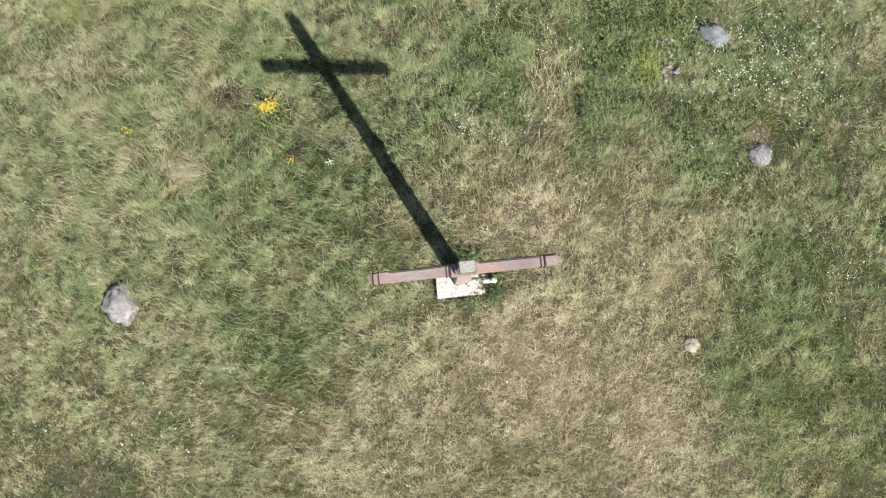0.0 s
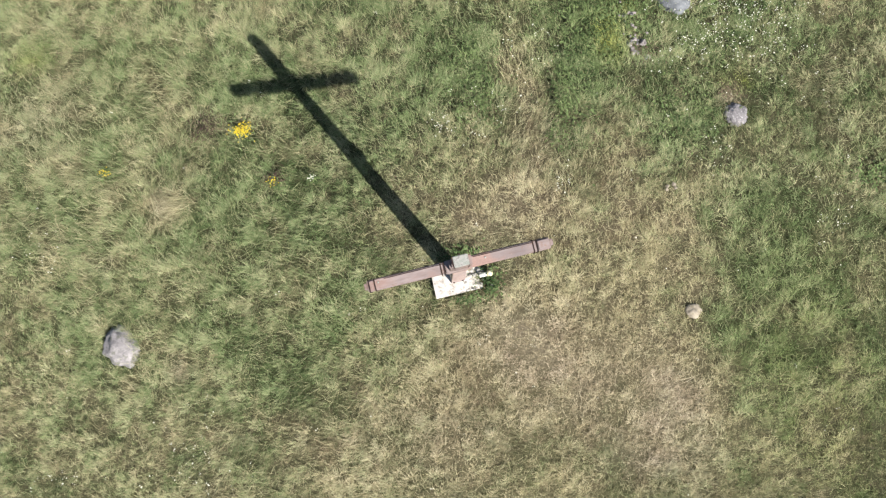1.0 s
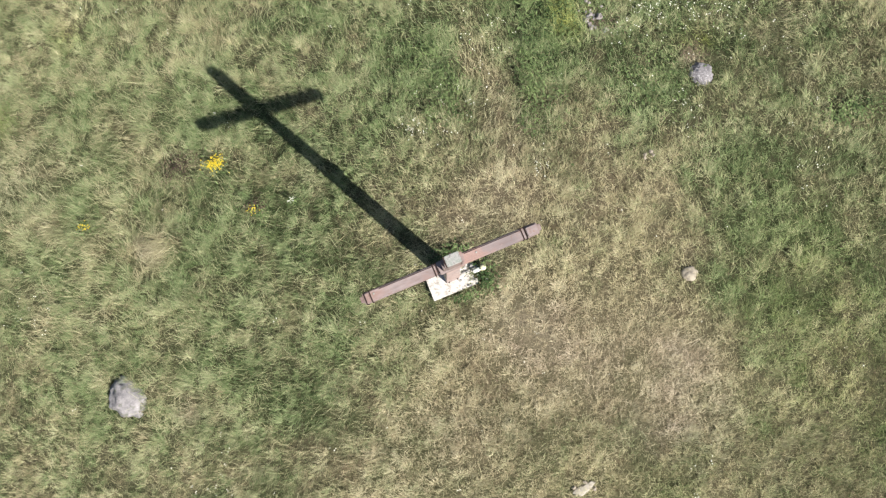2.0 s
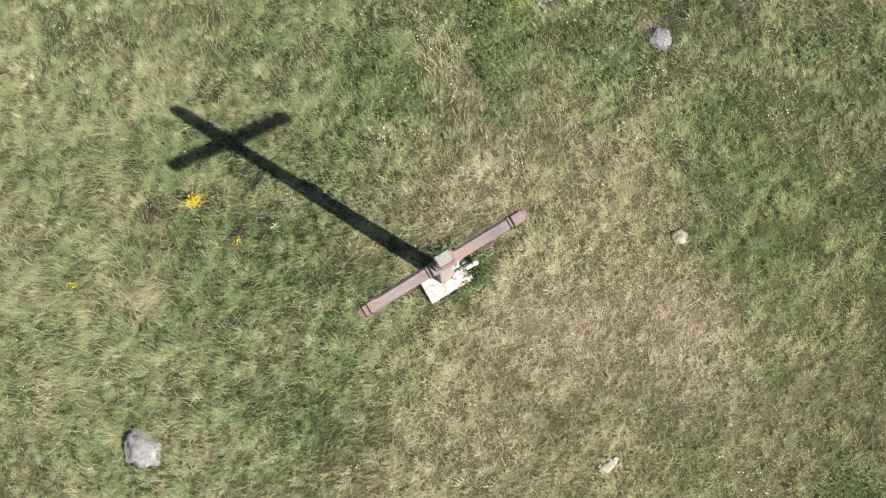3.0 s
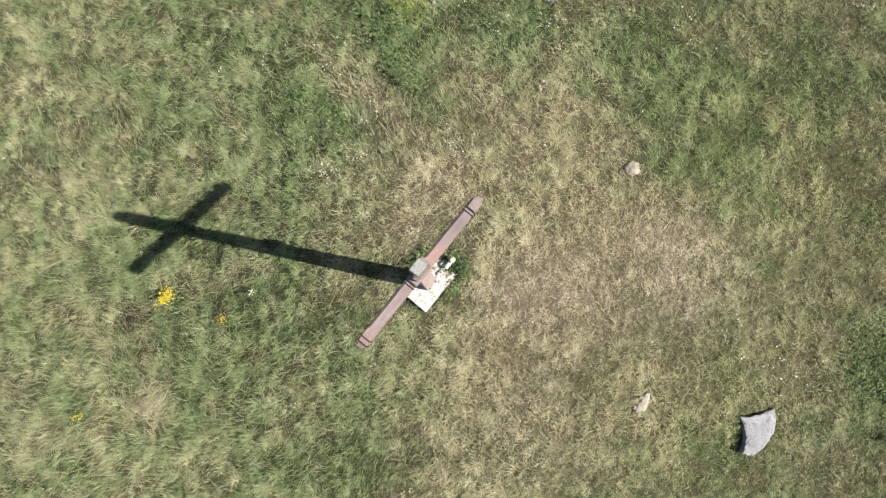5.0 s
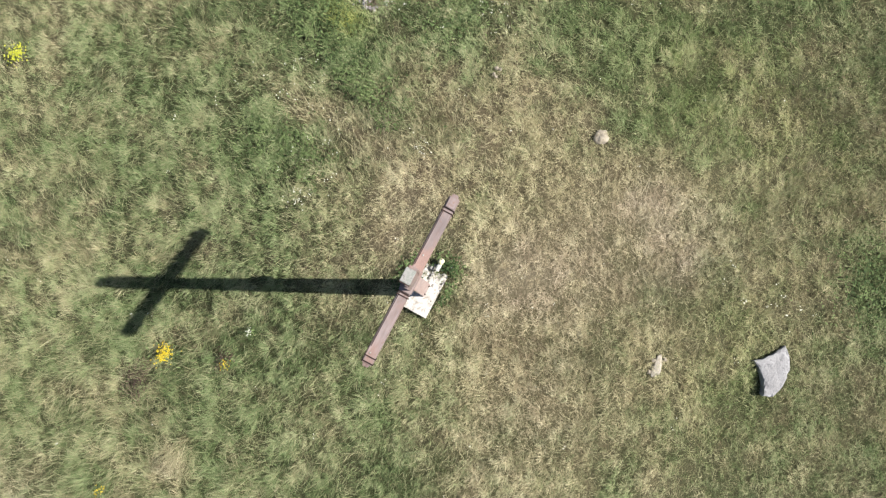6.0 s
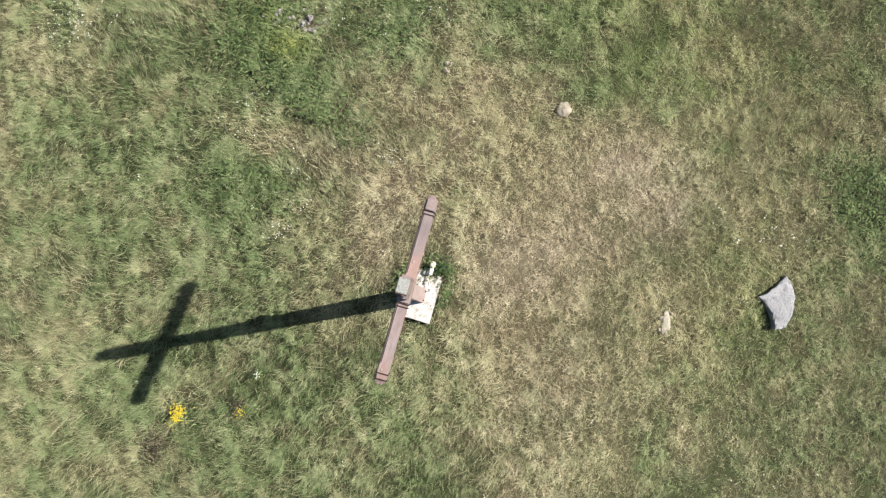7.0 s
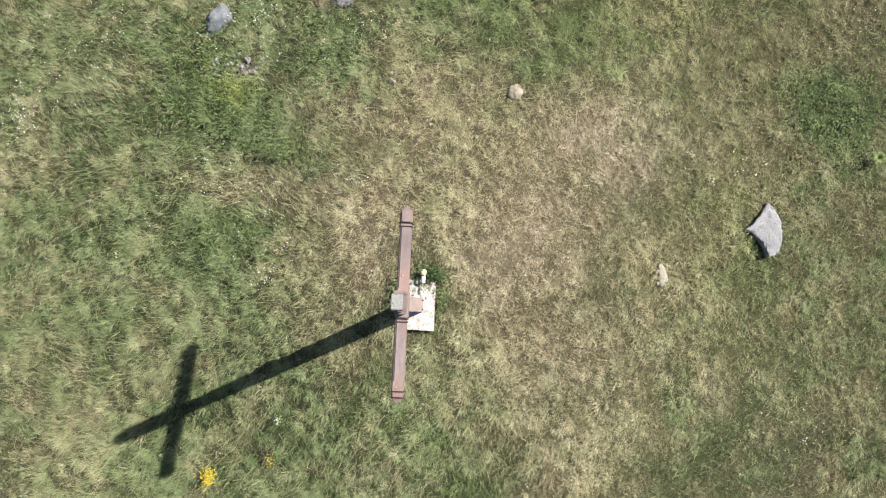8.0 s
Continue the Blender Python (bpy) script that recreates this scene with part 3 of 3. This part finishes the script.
# ---------------------------------------------------------------- wild flowers and weeds
def leaf_arrays(x, y, z, length, wide, head, rise):
    """Pointed leaves of four corners, folded along the middle."""
    m = len(x)
    ahead = np.stack([np.cos(head) * np.cos(rise), np.sin(head) * np.cos(rise), np.sin(rise)], 1) * length[:, None]
    side = np.stack([-np.sin(head), np.cos(head), rng.normal(0, 0.3, m)], 1) * wide[:, None] / 2
    root = np.stack([x, y, z], 1)
    p = np.empty((m, 4, 3))
    p[:, 0], p[:, 1], p[:, 2], p[:, 3] = root, root + ahead * 0.5 + side, root + ahead, root + ahead * 0.5 - side
    p[:, 2, 2] -= length * 0.15
    return p.reshape(-1, 3)


def quads(count):
    return np.arange(count)[:, None] * 4 + np.array([0, 1, 2, 3])[None]


def petal_mesh(name, x, y, z, radius, material):
    """Small domed flower heads of six petals each."""
    m, k = len(x), 6
    turn = rng.random(m)
    xs, ys, zs, heads = np.repeat(x, k), np.repeat(y, k), np.repeat(z, k), np.repeat(turn, k) + np.tile(np.arange(k) * math.tau / k, m)
    long = np.repeat(radius, k) * (0.8 + 0.4 * rng.random(m * k))
    p = leaf_arrays(xs, ys, zs, long, long * 0.95, heads, rng.normal(0.15, 0.25, m * k))
    return raw_mesh(name, p, quads(m * k), material, tone=np.repeat(rng.random(m * k), 4))


# white flowers: centre x, y, spread in x and y, how many
DAISIES = [
    (5.5, 4.1, 0.65, 0.50, 120), (5.35, 3.5, 0.50, 0.40, 90), (6.3, 3.1, 0.6, 0.5, 40), (6.6, 4.4, 0.6, 0.4, 50), (4.6, 1.5, 0.12, 0.18, 16),
    (0.13, 2.55, 0.12, 0.10, 22), (1.9, 1.3, 0.10, 0.10, 12), (0.62, 2.46, 0.25, 0.25, 12), (-5.2, -2.5, 0.4, 0.5, 34),
    (-8.0, -2.7, 0.35, 0.12, 18), (-7.9, 1.7, 0.4, 0.4, 16), (2.35, 7.8, 0.30, 0.35, 90), (4.3, 3.2, 0.3, 0.3, 28),
]
DAISIES_TOO = [
    (-1.1, -7.1, 0.35, 0.35, 30), (6.2, -7.0, 0.2, 0.2, 14), (9.0, -1.9, 0.25, 0.15, 30), (6.3, 0.2, 0.3, 0.3, 16), (3.0, -5.0, 0.3, 0.5, 14),
    (1.6, 3.5, 0.3, 0.6, 26), (-4.6, 7.2, 0.5, 0.5, 20), (3.6, 6.6, 0.5, 0.5, 40), (4.9, 6.2, 0.4, 0.3, 26), (0.0, 0.0, 4.5, 4.5, 100),
]


def build_daisies():
    rows = DAISIES + DAISIES_TOO
    x = np.concatenate([rng.normal(c[0], c[2], c[4]) for c in rows])
    y = np.concatenate([rng.normal(c[1], c[3], c[4]) for c in rows])
    # each plant bears a few heads
    heads = rng.integers(1, 4, len(x))
    x, y = np.repeat(x, heads), np.repeat(y, heads)
    x, y = x + rng.normal(0, 0.03, len(x)), y + rng.normal(0, 0.03, len(x))
    keep = bare(x, y) < 0.5
    x, y = x[keep], y[keep]
    z = ground_z(x, y) + 0.05 + 0.09 * rng.random(len(x))
    tagged(new("white_wildflowers", petal_mesh("white_wildflowers", x, y, z, 0.006 + 0.008 * rng.random(len(x)) ** 1.5, WHITE_PETAL)),
           "small white daisies and yarrow scattered through the meadow", "wildflowers", kind="stuff")


def build_bloom(name, label, x, y, reach, heads, petals, size, leaves=60):
    """One flowering plant: a bed of leaves and a spray of blossom."""
    z = on_ground(x, y)
    plant = tagged(new(name), label, "wildflower", group="flowering plants")
    plant.matrix_world = pose(x, y, z)
    lx, ly = rng.normal(0, reach * 0.7, leaves), rng.normal(0, reach * 0.7, leaves)
    mesh = raw_mesh("leaves", leaf_arrays(lx, ly, np.full(leaves, 0.0) + 0.06 * rng.random(leaves), 0.05 + 0.07 * rng.random(leaves), 0.014 + 0.012 * rng.random(leaves),
                                          rng.random(leaves) * math.tau, rng.normal(0.5, 0.3, leaves)), quads(leaves), WEED, tone=np.repeat(rng.random(leaves), 4))
    new("leaves", mesh).parent = plant
    fx, fy = rng.normal(0, reach * 0.5, heads), rng.normal(0, reach * 0.38, heads)
    fz = 0.12 + 0.10 * rng.random(heads)
    new("blossom", petal_mesh("blossom", fx, fy, fz, size * (0.7 + 0.6 * rng.random(heads)), petals)).parent = plant
    stems = 14
    sx, sy = rng.normal(0, reach * 0.4, stems), rng.normal(0, reach * 0.3, stems)
    new("stems", raw_mesh("stems", leaf_arrays(sx * 0.3, sy * 0.3, np.full(stems, -0.08), np.full(stems, 0.22), np.full(stems, 0.006), np.arctan2(sy, sx), np.full(stems, 1.1)),
                          quads(stems), WEED, tone=np.repeat(rng.random(stems), 4))).parent = plant


def build_weeds(name, label, rows, size, material):
    """Broad-leaved weeds crowded together."""
    x = np.concatenate([rng.normal(c[0], c[2], c[4]) for c in rows])
    y = np.concatenate([rng.normal(c[1], c[3], c[4]) for c in rows])
    m = len(x)
    mesh = raw_mesh(name, leaf_arrays(x, y, ground_z(x, y) - 0.06 + 0.20 * rng.random(m) * (0.3 + layered(x, y, 0.3, 91)), size * (0.6 + 0.8 * rng.random(m)), size * 0.45 * (0.6 + 0.8 * rng.random(m)),
                                      rng.random(m) * math.tau, rng.normal(0.25, 0.35, m)), quads(m), material, tone=np.repeat(np.clip(rng.normal(0.42, 0.2, m) + 1.1 * (soft_noise(x, y, 0.22, 92) - 0.5), 0, 1), 4))
    tagged(new(name, mesh), label, "weeds", kind="stuff")


def build_thicket(name, label, rows, tall, material):
    """A bank of leafy weeds that stands higher than the grass: from y, to y, side at both ends, width at both ends, leaves."""
    x, y, z = [], [], []
    for y0, y1, x0, x1, w0, w1, count in rows:
        s, u = rng.random(count), rng.random(count) ** 1.7
        edge = 0.30 * (soft_noise(s * (y1 - y0), s, 0.30, 95) - 0.5)
        x.append(x0 + (x1 - x0) * s + edge + (w0 + (w1 - w0) * s) * u)
        y.append(y0 + (y1 - y0) * s + rng.normal(0, 0.06, count))
        z.append(tall * (1 - 0.6 * u) * np.minimum(1, 8 * u + 0.3) * np.minimum(1, 4 * np.minimum(s, 1 - s) + 0.15) * rng.random(count) ** 0.55 * (0.35 + layered(x[-1], y[-1], 0.35, 96)))
    x, y, z = np.concatenate(x), np.concatenate(y), np.concatenate(z)
    m = len(x)
    mesh = raw_mesh(name, leaf_arrays(x, y, ground_z(x, y) - 0.04 + z, 0.085 * (0.5 + rng.random(m)), 0.013 * (0.5 + rng.random(m)), rng.random(m) * math.tau, rng.normal(0.3, 0.5, m)),
                    quads(m), material, tone=np.repeat(np.clip(rng.normal(0.56, 0.24, m) + 1.1 * (soft_noise(x, y, 0.25, 97) - 0.5), 0, 1), 4))
    tagged(new(name, mesh), label, "weeds", kind="stuff")


build_thicket("weed_thicket", "dense dark green weeds standing in narrow banks",
              [(1.8, 5.6, 1.78, 3.05, 0.60, 1.05, 2000), (2.4, 4.2, 0.95, 0.90, -0.55, -0.70, 800)], 0.19, WEED)
build_daisies()
build_bloom("ragwort", "bright yellow flowering ragwort in the grass", -3.44, 3.12, 0.18, 210, YELLOW_PETAL, 0.010)
build_bloom("ragwort", "small yellow flowering ragwort in dry grass", -6.33, 2.90, 0.12, 40, YELLOW_PETAL, 0.009, 40)
build_bloom("ragwort", "fading yellow ragwort with few blossoms", -2.93, 2.06, 0.10, 24, YELLOW_PETAL, 0.009, 40)
build_bloom("spurge", "lemon yellow-green flowering spurge in tall grass", -0.60, 8.85, 0.22, 140, LEMON_PETAL, 0.014, 60)
build_bloom("wild_carrot", "white flowering wild carrot umbel in green grass", -2.21, 2.00, 0.06, 30, WHITE_PETAL, 0.008, 30)
build_weeds("weed_bed", "dark green leafy weeds crowding the meadow hollows",
            [(2.40, 3.1, 0.20, 0.55, 300), (2.90, 4.3, 0.30, 0.6, 350), (0.55, 3.4, 0.40, 0.45, 260), (4.1, 2.25, 0.4, 0.35, 350), (4.45, -6.6, 0.45, 0.55, 1100),
             (3.9, 4.6, 0.4, 0.3, 500), (7.3, 0.75, 0.3, 0.12, 350), (3.4, 4.1, 0.25, 0.3, 300), (5.5, 3.9, 0.6, 0.5, 500)], 0.055, WEED)
build_weeds("footing_weeds", "fresh green weeds growing round the white footing",
            [(0.14, 0.33, 0.17, 0.08, 240), (0.55, -0.20, 0.09, 0.13, 230), (0.26, -0.40, 0.20, 0.04, 130), (-0.1, 0.25, 0.12, 0.06, 90)], 0.048, FRESH)
build_weeds("withered_weeds", "withered brown weeds standing in the meadow grass",
            [(-4.20, 3.35, 0.20, 0.15, 620), (-2.95, 2.16, 0.10, 0.08, 240), (5.05, 2.46, 0.14, 0.11, 110), (-7.6, 5.6, 0.5, 0.35, 260), (3.75, 3.35, 0.16, 0.14, 160),
             (0.9, 0.9, 2.5, 2.5, 300), (-8.5, -3.7, 0.4, 0.3, 160), (6.6, -3.5, 0.8, 1.2, 160)], 0.034, DRIED)


def build_lodged_straw(rows):
    """Swathes of long bleached stalks, beaten flat and fanned out: place, heading in degrees, spread, how many."""
    batches = []
    for x, y, way, spread, count in rows:
        sx, sy = rng.normal(x, spread, count), rng.normal(y, spread, count)
        batches.append(blades(sx, sy, 0.20 + 0.24 * rng.random(count), radians(way) + rng.normal(0, 0.5, count), np.clip(rng.normal(0.9, 0.05, count), 0.6, 0.98),
                              0.0042 * (0.7 + 0.6 * rng.random(count)), np.clip(rng.normal(0.75, 0.15, count), 0, 1), np.clip(rng.normal(0.55, 0.2, count), 0, 1), 0.085))
    grass_mesh("lodged_straw", "bleached long stalks beaten flat in swathes", batches)


build_lodged_straw([(-4.90, 2.06, 190, 0.15, 420), (-5.75, -1.05, 95, 0.20, 110), (-7.7, 1.25, 160, 0.26, 130), (6.75, 2.62, -10, 0.16, 60),
                    (3.0, 6.1, 60, 0.28, 150), (-7.3, 1.7, 140, 0.28, 120), (1.55, 3.4, 90, 0.26, 70), (2.9, -2.2, 30, 0.35, 80)])


def build_dock(x, y):
    """A rosette of large pale leaves."""
    plant = tagged(new("dock_plant"), "pale green broad-leaved dock among dark weeds", "weed")
    plant.matrix_world = pose(x, y, on_ground(x, y, 0.08))
    for k in range(7):
        bm = bmesh.new()
        rows = []
        for j in range(7):
            s = j / 6
            w = 0.026 * math.sin(math.pi * min(1, s * 0.92 + 0.06)) ** 0.7
            rows.append([bm.verts.new((0.015 + 0.10 * s, u * w, 0.06 * math.sin(s * 2.4) + 0.012 * abs(u))) for u in (-1, 0, 1)])
        for low, high in zip(rows, rows[1:]):
            for u in (0, 1):
                bm.faces.new((low[u], low[u + 1], high[u + 1], high[u]))
        leaf = part("leaf", bm, BUTTER, plant, smooth=True)
        leaf.matrix_local = pose(0, 0, 0, 0, 0, k * 51 + 12 * (k % 2))


build_dock(3.72, -7.50)
